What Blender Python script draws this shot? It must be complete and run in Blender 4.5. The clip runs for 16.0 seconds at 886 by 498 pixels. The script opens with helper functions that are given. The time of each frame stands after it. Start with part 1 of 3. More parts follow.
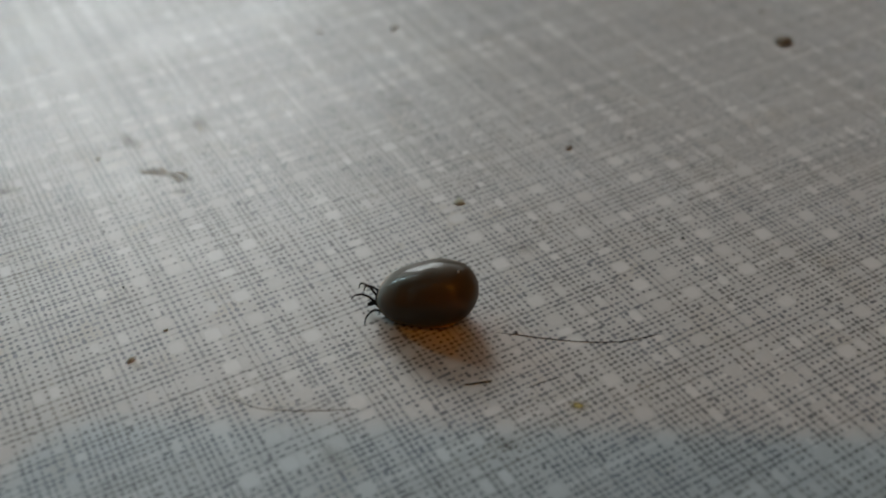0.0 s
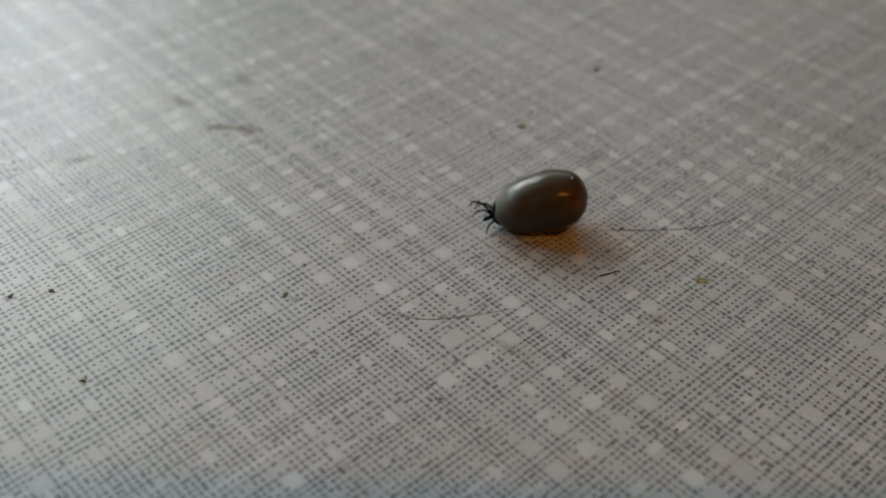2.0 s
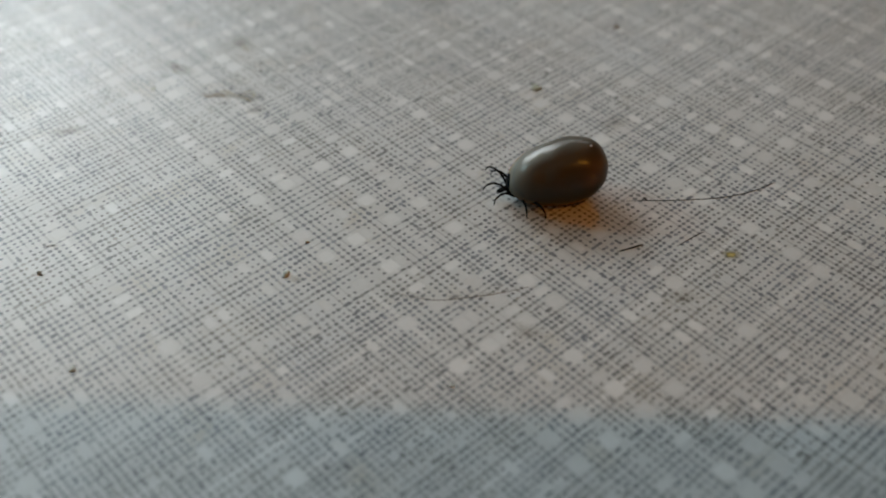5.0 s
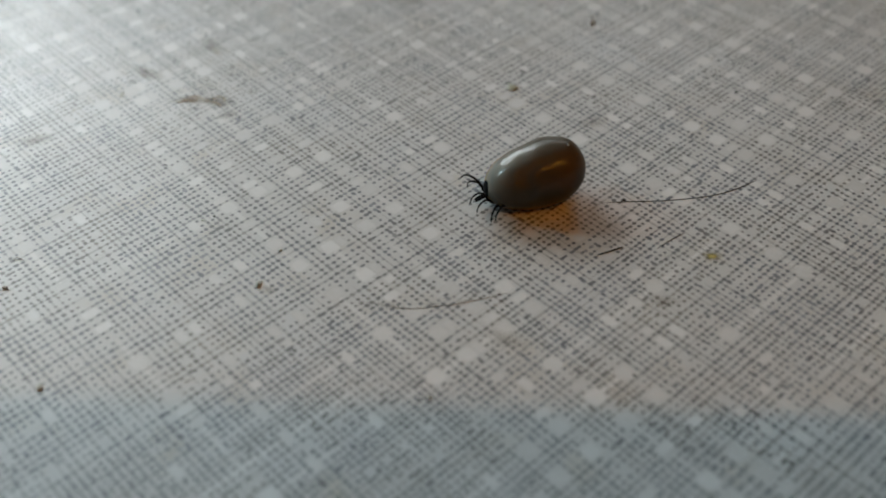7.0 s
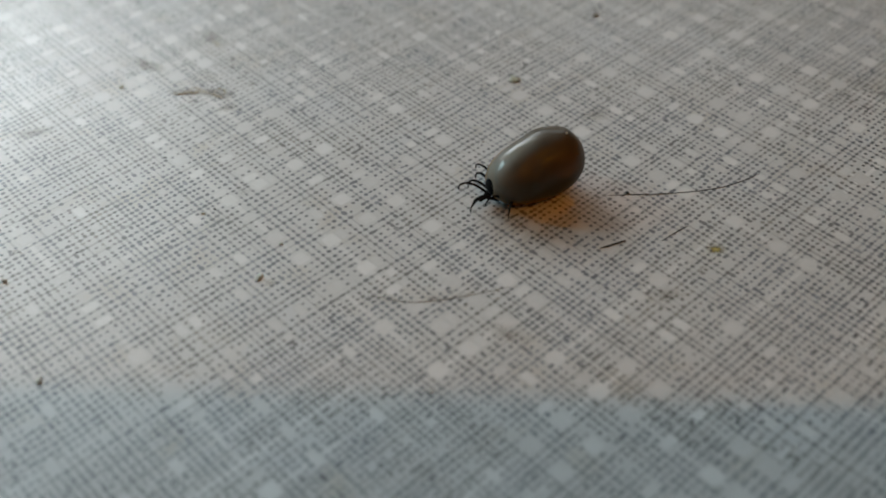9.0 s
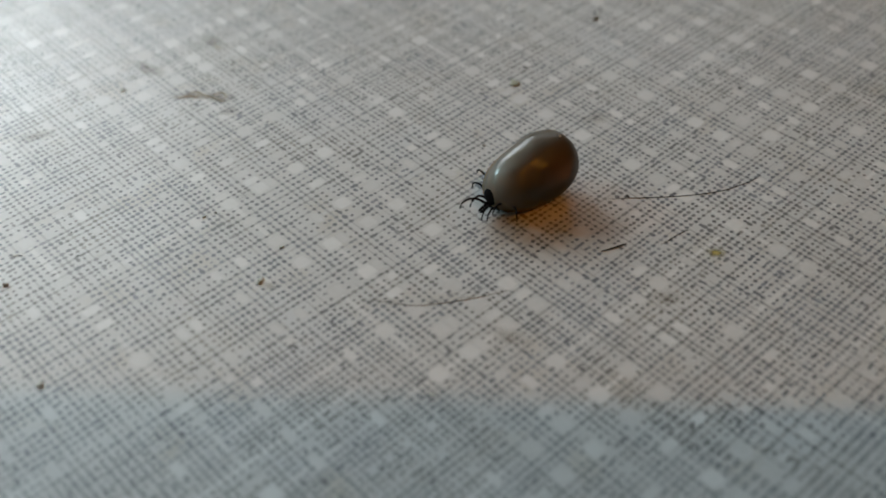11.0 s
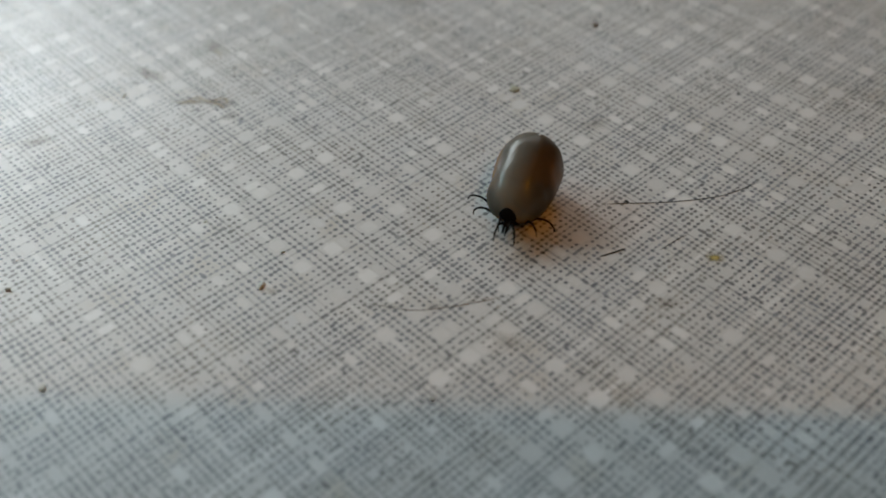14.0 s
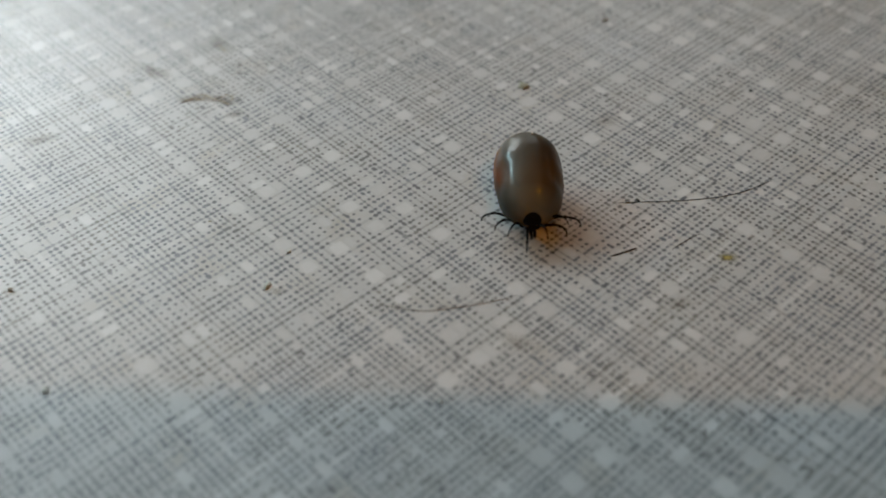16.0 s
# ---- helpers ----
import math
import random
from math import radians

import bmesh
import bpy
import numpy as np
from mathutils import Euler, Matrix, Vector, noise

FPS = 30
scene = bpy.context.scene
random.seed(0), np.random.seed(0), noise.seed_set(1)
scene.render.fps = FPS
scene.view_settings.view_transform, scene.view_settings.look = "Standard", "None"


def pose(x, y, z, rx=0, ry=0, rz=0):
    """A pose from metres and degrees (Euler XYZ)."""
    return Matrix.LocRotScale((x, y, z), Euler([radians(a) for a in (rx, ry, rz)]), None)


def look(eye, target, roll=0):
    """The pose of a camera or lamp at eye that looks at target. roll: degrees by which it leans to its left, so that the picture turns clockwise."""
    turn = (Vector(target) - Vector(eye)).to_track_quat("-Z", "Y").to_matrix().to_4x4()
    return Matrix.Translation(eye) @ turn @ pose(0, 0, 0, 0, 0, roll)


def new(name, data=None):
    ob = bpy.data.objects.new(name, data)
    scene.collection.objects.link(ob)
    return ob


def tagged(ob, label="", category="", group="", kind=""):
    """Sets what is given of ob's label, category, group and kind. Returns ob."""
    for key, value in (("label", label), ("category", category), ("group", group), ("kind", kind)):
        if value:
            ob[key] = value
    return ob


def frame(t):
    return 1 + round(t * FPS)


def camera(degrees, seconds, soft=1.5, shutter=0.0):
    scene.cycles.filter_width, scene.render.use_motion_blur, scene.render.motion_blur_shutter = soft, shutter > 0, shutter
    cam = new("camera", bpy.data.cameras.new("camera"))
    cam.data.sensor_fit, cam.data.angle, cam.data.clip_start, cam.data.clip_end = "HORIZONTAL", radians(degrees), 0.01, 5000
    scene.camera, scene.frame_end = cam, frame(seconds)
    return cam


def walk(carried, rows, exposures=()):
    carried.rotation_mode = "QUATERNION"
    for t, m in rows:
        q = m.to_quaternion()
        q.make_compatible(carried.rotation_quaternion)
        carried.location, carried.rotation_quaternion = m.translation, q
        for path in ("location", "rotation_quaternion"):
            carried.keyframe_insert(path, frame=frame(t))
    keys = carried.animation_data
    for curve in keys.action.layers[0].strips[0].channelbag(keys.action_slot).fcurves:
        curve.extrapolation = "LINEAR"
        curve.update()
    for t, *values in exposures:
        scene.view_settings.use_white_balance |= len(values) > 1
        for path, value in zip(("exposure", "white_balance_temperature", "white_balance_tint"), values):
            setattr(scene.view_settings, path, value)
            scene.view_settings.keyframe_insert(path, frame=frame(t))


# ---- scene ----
# Millimetres are written as numbers times MM. The table top is z = 0, the floor 0.75 m below it.
MM = 0.001
cam = camera(41.0, 16.0, soft=1.8, shutter=0.5)
cam.data.dof.use_dof = True
cam.data.dof.focus_distance = 0.1080
cam.data.dof.aperture_fstop = 20.5

# seconds, then millimetres and degrees of the hand-held camera
PATH = [
    (0.0, 0.00, 0.00, 70.92, 52.351, 1.052, 0.849),
    (0.5, -1.10, 1.05, 70.02, 51.730, 1.250, 0.947),
    (0.7, -3.05, 2.32, 69.90, 51.733, 1.230, 0.565),
    (0.8, -14.28, -1.44, 71.00, 51.466, 0.130, -1.867),
    (0.9, -24.35, -7.60, 70.74, 51.840, -0.178, -3.200),
    (1.0, -28.21, -8.48, 70.71, 51.183, -0.022, -4.098),
    (1.2, -32.44, -8.26, 71.80, 51.698, -0.735, -7.440),
    (1.5, -33.91, -6.52, 73.29, 50.558, -0.405, -10.000),
    (2.0, -32.74, -8.08, 72.47, 51.125, -0.403, -11.632),
    (2.5, -32.06, -4.64, 70.55, 49.595, 0.803, -10.380),
    (3.0, -32.19, -4.85, 70.15, 49.234, 0.252, -11.145),
    (3.5, -32.17, -4.94, 70.30, 48.885, 0.230, -11.190),
    (4.0, -32.34, -4.71, 69.99, 48.853, 0.365, -11.155),
    (4.2, -32.15, -4.07, 69.73, 48.648, 0.457, -10.986),
    (6.3, -29.70, 0.28, 69.50, 49.362, 0.980, -12.563),
    (6.5, -29.70, 0.51, 69.25, 49.026, 0.942, -12.600),
    (7.0, -29.46, 0.46, 69.18, 48.450, 0.989, -12.606),
    (7.5, -29.61, 0.55, 69.15, 48.314, 0.984, -12.627),
    (8.0, -29.50, 1.03, 68.78, 48.160, 1.058, -12.544),
    (8.5, -29.54, 0.94, 68.85, 48.090, 1.001, -12.620),
    (9.0, -29.43, 0.95, 68.73, 48.128, 1.018, -12.560),
    (11.5, -29.57, 0.89, 68.94, 48.280, 1.020, -12.582),
    (12.0, -29.67, 0.84, 69.07, 48.229, 0.919, -12.635),
    (12.5, -29.64, 0.66, 69.17, 48.306, 0.956, -12.652),
    (13.0, -29.59, 0.53, 69.22, 48.441, 0.957, -12.611),
    (13.5, -29.63, 0.61, 69.30, 48.438, 0.983, -12.597),
    (14.0, -29.66, 0.60, 69.31, 48.439, 0.985, -12.599),
    (14.5, -29.63, 0.78, 69.12, 48.368, 1.004, -12.573),
    (15.0, -29.67, 0.65, 69.16, 48.362, 1.000, -12.612),
    (15.5, -29.46, 0.51, 69.14, 48.387, 1.008, -12.540),
    (16.0, -29.51, 1.91, 68.44, 48.301, 1.205, -12.359),
]
CAMERA_ROWS = [(t, pose(x * MM, y * MM, z * MM, rx, ry, rz)) for t, x, y, z, rx, ry, rz in PATH]
walk(cam, CAMERA_ROWS, exposures=[(0.0, -0.74, 6750, 12), (0.6, -0.71, 6750, 12), (0.8, -0.54, 6750, 12), (1.0, -0.48, 6700, 12), (2.0, -0.41, 6680, 11), (3.5, -0.29, 6650, 10), (7.0, -0.20, 6550, 10), (16.0, -0.18, 6550, 10)])

# ---- light ----
world = bpy.data.worlds.new("daylight")
scene.world = world
world.use_nodes = True
sky = world.node_tree.nodes.new("ShaderNodeTexSky")
sky.sky_type, sky.sun_disc = "NISHITA", False
sky.sun_elevation, sky.sun_rotation = radians(35), radians(150)
back = world.node_tree.nodes["Background"]
back.inputs["Strength"].default_value = 0.08
world.node_tree.links.new(sky.outputs[0], back.inputs["Color"])

# two windows in one wall: left edge, right edge, sill and head; the lower one has a mullion
WIN_Y, MULLION = 1.36, -0.12
HIGH_WINDOW, LOW_WINDOW = (-2.05, -1.45, 0.78, 1.40), (-0.92, 0.90, 0.42, 1.10)


def pane_light(x0, x1, z0, z1, energy, colour):
    """Daylight that comes through one pane, in the window's opening."""
    data = bpy.data.lights.new("pane_daylight", "AREA")
    data.shape, data.size, data.size_y = "RECTANGLE", x1 - x0, z1 - z0
    data.energy, data.color = energy, colour
    z = (z0 + z1) / 2
    new("pane_daylight", data).matrix_world = look(((x0 + x1) / 2, WIN_Y + 0.10, z), ((x0 + x1) / 2, 0, z))


# unseen panes, tints and strengths tuned; the dim third one is added to brighten the table's far right
pane_light(*HIGH_WINDOW, 58.0, (0.565, 0.875, 0.985))
pane_light(LOW_WINDOW[0], MULLION, *LOW_WINDOW[2:], 26.5, (0.82, 0.915, 0.945))
pane_light(MULLION, *LOW_WINDOW[1:], 3.6, (0.88, 0.95, 0.93))
BULB = Vector((0.310, -0.700, 1.250))
BULB_COLOUR, BULB_STRENGTH = (1.0, 0.42, 0.05), 2600.0


# ---- material helpers ----
def material(name, colour, rough=0.5, metal=0.0, ior=1.5, spec=0.5):
    m = bpy.data.materials.new(name)
    m.use_nodes = True
    b = m.node_tree.nodes["Principled BSDF"]
    b.inputs["Base Color"].default_value = (*colour, 1)
    b.inputs["Roughness"].default_value = rough
    b.inputs["Metallic"].default_value = metal
    b.inputs["IOR"].default_value = ior
    b.inputs["Specular IOR Level"].default_value = spec
    return m, m.node_tree, b


def node(tree, kind, **values):
    n = tree.nodes.new(kind)
    for key, value in values.items():
        n.inputs[key.replace("_", " ")].default_value = value
    return n


def noise_node(tree, vector, scale, detail=4.0, rough=0.55):
    n = node(tree, "ShaderNodeTexNoise", Scale=scale, Detail=detail, Roughness=rough)
    tree.links.new(vector, n.inputs["Vector"])
    return n.outputs["Fac"]


def ramp(tree, value, stops):
    n = tree.nodes.new("ShaderNodeValToRGB")
    e = n.color_ramp.elements
    e[0].position, e[0].color = stops[0][0], (*stops[0][1], 1)
    e[1].position, e[1].color = stops[-1][0], (*stops[-1][1], 1)
    for p, c in stops[1:-1]:
        e.new(p).color = (*c, 1)
    tree.links.new(value, n.inputs["Fac"])
    return n.outputs["Color"]


def mix(tree, fac, a, b, kind="MIX"):
    n = tree.nodes.new("ShaderNodeMix")
    n.data_type, n.blend_type = "RGBA", kind
    for socket, value in ((n.inputs[0], fac), (n.inputs[6], a), (n.inputs[7], b)):
        if hasattr(value, "links"):
            tree.links.new(value, socket)
        else:
            socket.default_value = value if isinstance(value, float) else (*value, 1)
    return n.outputs[2]


def bump(tree, bsdf, height, strength, distance):
    n = node(tree, "ShaderNodeBump", Strength=strength, Distance=distance)
    tree.links.new(height, n.inputs["Height"])
    tree.links.new(n.outputs[0], bsdf.inputs["Normal"])


def coords(tree, which="Object"):
    return tree.nodes.new("ShaderNodeTexCoord").outputs[which]


def plain(name, low, high, scale, rough=0.5, relief=0.0, metal=0.0, dull=False):
    """A surface whose colour wanders between two tones at two scales, with fine relief."""
    m, tree, b = material(name, low, rough, metal, spec=0.03 if dull else 0.5)
    c = coords(tree)
    big, fine = noise_node(tree, c, scale), noise_node(tree, c, scale * 9, 6.0, 0.65)
    tone = mix(tree, 0.4, ramp(tree, big, [(0.3, low), (0.7, high)]), ramp(tree, fine, [(0.3, low), (0.7, high)]))
    tree.links.new(tone, b.inputs["Base Color"])
    if relief:
        bump(tree, b, fine, 0.6, relief)
    return m


# ---- mesh helpers ----
def link(name, bm, mat, parent=None, label="", smooth=True):
    me = bpy.data.meshes.new(name)
    bm.normal_update()
    bm.to_mesh(me)
    bm.free()
    me.materials.append(mat)
    me.polygons.foreach_set("use_smooth", [smooth] * len(me.polygons))
    ob = new(name, me)
    if parent:
        ob.parent = parent
    if label:
        ob["label"] = label
    return ob


def part(name, bm, mat, parent, label="", smooth=True):
    return link(name, bm, mat, parent, label, smooth)


def box(bm, x0, y0, z0, x1, y1, z1, bevel=0.0):
    g = bmesh.ops.create_cube(bm, size=1.0, matrix=Matrix.LocRotScale(((x0 + x1) / 2, (y0 + y1) / 2, (z0 + z1) / 2), None, (x1 - x0, y1 - y0, z1 - z0)))
    if bevel:
        edges = list({e for v in g["verts"] for e in v.link_edges})
        bmesh.ops.bevel(bm, geom=edges, offset=bevel, segments=2, affect="EDGES", profile=0.5)
    return bm


def tube(bm, points, radii, sides=8, flat=1.0):
    """A round strand through points, with a radius at each; flat squashes it towards the plane."""
    rings = []
    for i, p in enumerate(points):
        a, b = points[max(i - 1, 0)], points[min(i + 1, len(points) - 1)]
        d = (Vector(b) - Vector(a)).normalized()
        side = d.cross(Vector((0, 0, 1)))
        if side.length < 1e-4:
            side = Vector((1, 0, 0))
        side.normalize()
        up = side.cross(d)
        rings.append([bm.verts.new(Vector(p) + radii[i] * (math.cos(k) * side + flat * math.sin(k) * up)) for k in (2 * math.pi * j / sides for j in range(sides))])
    for r, s in zip(rings, rings[1:]):
        for j in range(sides):
            bm.faces.new((r[j], r[(j + 1) % sides], s[(j + 1) % sides], s[j]))
    bm.faces.new(rings[0][::-1])
    bm.faces.new(rings[-1])
    return bm


def curve_points(points, steps=8):
    """Catmull-Rom through points."""
    pts = [Vector(p) for p in points]
    out = []
    for i in range(len(pts) - 1):
        p0, p1, p2, p3 = pts[max(i - 1, 0)], pts[i], pts[i + 1], pts[min(i + 2, len(pts) - 1)]
        for k in range(steps):
            t = k / steps
            out.append(0.5 * (2 * p1 + (p2 - p0) * t + (2 * p0 - 5 * p1 + 4 * p2 - p3) * t * t + (3 * p1 - p0 - 3 * p2 + p3) * t**3))
    return out + [pts[-1]]


# ---- materials ----
wall_paint = plain("wall_paint", (0.12, 0.115, 0.105), (0.16, 0.155, 0.145), 3.0, 0.85, 0.0006)
ceiling_paint = plain("ceiling_paint", (0.12, 0.115, 0.105), (0.16, 0.155, 0.145), 3.0, 0.9, 0.0006)
floor_wood = plain("floor_wood", (0.16, 0.10, 0.06), (0.24, 0.15, 0.09), 6.0, 0.5, 0.0004)
frame_paint = plain("frame_paint", (0.74, 0.74, 0.72), (0.80, 0.80, 0.78), 12.0, 0.4, 0.0002)
steel = plain("steel", (0.50, 0.50, 0.50), (0.58, 0.58, 0.58), 30.0, 0.35, 0.0, 1.0)


def laminate():
    """Off-white laminate with faint tan and bluish clouds, semi-gloss, slightly dull where it was wiped."""
    m, tree, b = material("laminate", (0.6, 0.6, 0.6), 0.36, spec=1.0)
    c = coords(tree)
    cloud = noise_node(tree, c, 55.0, 3.0)
    tint = noise_node(tree, c, 160.0, 4.0)
    base = ramp(tree, cloud, [(0.30, (0.51, 0.505, 0.495)), (0.5, (0.54, 0.54, 0.53)), (0.7, (0.53, 0.54, 0.55))])
    warm = ramp(tree, tint, [(0.56, (1, 1, 1)), (0.74, (0.93, 0.88, 0.80))])
    tone = mix(tree, 1.0, base, warm, "MULTIPLY")
    grime = ramp(tree, noise_node(tree, c, 330.0, 5.0), [(0.62, (1, 1, 1)), (0.75, (0.86, 0.83, 0.77))])
    tree.links.new(mix(tree, 1.0, tone, grime, "MULTIPLY"), b.inputs["Base Color"])
    gloss = node(tree, "ShaderNodeMapRange", From_Min=0.3, From_Max=0.7, To_Min=0.36, To_Max=0.46)
    tree.links.new(noise_node(tree, c, 90.0, 5.0), gloss.inputs["Value"])
    tree.links.new(gloss.outputs[0], b.inputs["Roughness"])
    bump(tree, b, noise_node(tree, c, 1400.0, 3.0), 0.25, 0.00003)
    return m


def weave_ink():
    """Printed grey-blue ink; each dot a little lighter or darker."""
    m, tree, b = material("weave_ink", (0.1, 0.1, 0.11), 0.44, spec=0.85)
    geo = tree.nodes.new("ShaderNodeNewGeometry")
    per = ramp(tree, geo.outputs["Random Per Island"], [(0.0, (0.128, 0.131, 0.136)), (0.6, (0.178, 0.181, 0.187)), (1.0, (0.28, 0.28, 0.282))])
    c = coords(tree)
    brown = ramp(tree, noise_node(tree, c, 120.0, 3.0), [(0.42, (0.96, 0.98, 1.06)), (0.66, (1.06, 0.98, 0.86))])
    tree.links.new(mix(tree, 1.0, per, brown, "MULTIPLY"), b.inputs["Base Color"])
    return m


def square_ink(name, strength):
    """Off-white print, every square of a strength of its own."""
    m, tree, b = material(name, (0.65, 0.65, 0.64), 0.44, spec=0.85)
    geo = tree.nodes.new("ShaderNodeNewGeometry")
    per = ramp(tree, geo.outputs["Random Per Island"], [(p, [c * strength for c in tone]) for p, tone in ((0.0, (0.62, 0.615, 0.605)), (0.5, (0.67, 0.665, 0.655)), (1.0, (0.75, 0.745, 0.735)))])
    cloud = ramp(tree, noise_node(tree, coords(tree), 900.0, 3.0), [(0.35, (0.95, 0.95, 0.94)), (0.65, (1, 1, 1))])
    tree.links.new(mix(tree, 1.0, per, cloud, "MULTIPLY"), b.inputs["Base Color"])
    return m


laminate_white = laminate()
thread_ink = square_ink("thread_ink", 0.61)
thick_ink = square_ink("thick_ink", 0.87)
light_ink = square_ink("light_ink", 0.915)
rim_ink = square_ink("rim_ink", 0.86)
ink = weave_ink()

# ---- the room ----
X0, X1, Y0, Y1, Z0, Z1, T = -2.7, 2.1, -2.3, WIN_Y, -0.75, 1.75, 0.14


def structure(name, label, mat, *boxes):
    bm = bmesh.new()
    for b in boxes:
        box(bm, *b)
    return tagged(link(name, bm, mat, smooth=False), label, name.split("_")[0], kind="structure")


structure("floor", "brown wooden floor under the table", floor_wood, (X0 - T, Y0 - T, Z0 - 0.1, X1 + T, Y1 + T, Z0))
structure("ceiling", "plain dark grey ceiling", ceiling_paint, (X0 - T, Y0 - T, Z1, X1 + T, Y1 + T, Z1 + 0.1))
structure("wall_south", "plain dark grey room wall", wall_paint, (X0 - T, Y0 - T, Z0, X1 + T, Y0, Z1))
structure("wall_east", "plain dark grey room wall", wall_paint, (X1, Y0, Z0, X1 + T, Y1, Z1))
structure("wall_west", "plain dark grey room wall", wall_paint, (X0 - T, Y0, Z0, X0, Y1, Z1))
structure("wall_north", "plain dark grey wall around the window", wall_paint,
          (X0 - T, Y1, Z0, HIGH_WINDOW[0], Y1 + T, Z1), (HIGH_WINDOW[1], Y1, Z0, LOW_WINDOW[0], Y1 + T, Z1), (LOW_WINDOW[1], Y1, Z0, X1 + T, Y1 + T, Z1),
          *[b for x0, x1, z0, z1 in (HIGH_WINDOW, LOW_WINDOW) for b in ((x0, Y1, Z0, x1, Y1 + T, z0), (x0, Y1, z1, x1, Y1 + T, Z1))])


def window(name, opening, mullions):
    x0, x1, z0, z1 = opening
    w = tagged(new(name), "daylit window with a white frame", "window", kind="structure")
    w.location = (x0, Y1, z0)
    wide, high, d = x1 - x0, z1 - z0, 0.05
    posts = [(m - x0 - d / 2, d, m - x0 + d / 2, high - d) for m in mullions]
    for a, low, b, top in ((0, 0, d, high), (wide - d, 0, wide, high), *posts, (d, 0, wide - d, d), (d, high - d, wide - d, high)):
        part("window_frame", box(bmesh.new(), a, 0.02, low, b, 0.08, top, 0.004), frame_paint, w, smooth=False)
    part("window_sill", box(bmesh.new(), -0.04, -0.05, -0.03, wide + 0.04, 0.0, -0.002, 0.006), frame_paint, w, smooth=False)
    return w


window("window_1", HIGH_WINDOW, ())
window("window_2", LOW_WINDOW, (MULLION,))

# ---- the table ----
TABLE = (-0.55, -0.42, 0.65, 0.66)
THICK = 0.028


def table():
    x0, y0, x1, y1 = TABLE
    t = tagged(new("table"), "laminate-topped table printed with a grey woven pattern", "table")
    t.location = (0, 0, 0)
    part("tabletop", box(bmesh.new(), x0, y0, -THICK, x1, y1, 0.0, 0.002), laminate_white, t, "off-white laminate top", smooth=False)
    for x in (x0 + 0.05, x1 - 0.09):
        for y in (y0 + 0.05, y1 - 0.09):
            part("leg", box(bmesh.new(), x, y, Z0, x + 0.04, y + 0.04, -THICK, 0.003), steel, t, smooth=False)
    return t


dining_table = table()

# The printed weave: rows of ink dots in the gaps between threads, with blank squares where two thick threads cross. Its
# two directions are skewed a little, and its thick threads placed, to fit the camera's view. The thick threads: centre
# and width.
TURN_U, TURN_V = 29.5, 31.0
PITCH_U, PITCH_V, WIDE_THREAD = 0.60, 0.65, 1.25
THICK_U = ((-57.5, 1.1), (-53.2, 1.0), (-48.9, 1.2), (-45.2, 1.4), (-41.1, 1.2), (-39.7, 1.1), (-35.2, 1.2), (-32.6, 1.1), (-28.8, 1.4), (-25.4, 1.3), (-24.2, 0.8), (-21.2, 1.3),
           (-17.7, 1.3), (-14.3, 1.2), (-12.9, 0.9), (-11.1, 1.0), (-8.4, 1.3), (-4.5, 1.2), (-2.9, 1.0), (2.3, 1.4), (5.1, 0.8), (7.4, 1.2), (9.0, 1.0), (12.0, 1.4), (15.5, 1.3),
           (17.4, 1.1), (19.1, 1.0), (22.2, 1.3), (23.9, 0.9), (27.2, 1.4), (31.0, 1.2), (33.0, 1.3), (36.6, 1.0), (40.0, 1.3), (42.9, 1.1))
THICK_V = ((-43.0, 1.2), (-40.1, 1.0), (-38.2, 1.3), (-35.8, 1.3), (-33.5, 0.8), (-31.7, 1.1), (-28.1, 1.5), (-24.9, 1.3), (-23.2, 0.8), (-20.3, 1.4), (-18.2, 1.0), (-14.8, 1.5),
           (-13.2, 0.9), (-11.4, 1.3), (-8.3, 1.4), (-5.5, 1.0), (-3.8, 1.2), (-1.9, 1.3), (3.0, 1.4), (6.7, 1.3), (8.4, 1.1), (10.6, 1.2), (13.8, 1.3), (15.2, 1.0), (16.7, 0.9),
           (19.2, 1.2), (22.1, 1.3), (23.5, 1.0), (25.6, 1.2), (27.0, 0.9), (30.1, 1.2))


def thread_lines(length, rng, thick, pitch):
    """Places of the gaps between threads along one direction, from -length to length, which of them lie in a thick thread, and all
    thick threads with the width that they leave blank."""
    spans = list(thick)
    at = thick[-1][0]
    while at < length:
        at += rng.uniform(1.8, 4.4)
        spans.append((at, rng.uniform(0.9, 1.5)))
    at = thick[0][0]
    while at > -length:
        at -= rng.uniform(1.8, 4.4)
        spans.insert(0, (at, rng.uniform(0.9, 1.5)))
    lines = []
    for (a, wa), (b, wb) in zip(spans, spans[1:]):
        lo, hi = a + (0.40 if wa >= WIDE_THREAD else 0), b - (0.40 if wb >= WIDE_THREAD else 0)
        n = max(1, round((hi - lo) / pitch))
        last = n + 1 if wb >= WIDE_THREAD else n
        lines += [lo + (hi - lo) * k / n + (rng.uniform(-0.05, 0.05) if k else 0) for k in range(last)]
    lines = np.array(lines)
    centre, reach = np.array([c for c, _ in spans]), np.array([0.46 if w >= WIDE_THREAD else 0.15 for _, w in spans])
    blank = np.array([1.50 if w >= WIDE_THREAD else 0.92 for _, w in spans])
    within = (np.abs(lines[:, None] - centre) < reach).any(1)
    return lines, within, centre, blank, np.abs(lines[:, None] - centre).argmin(1)


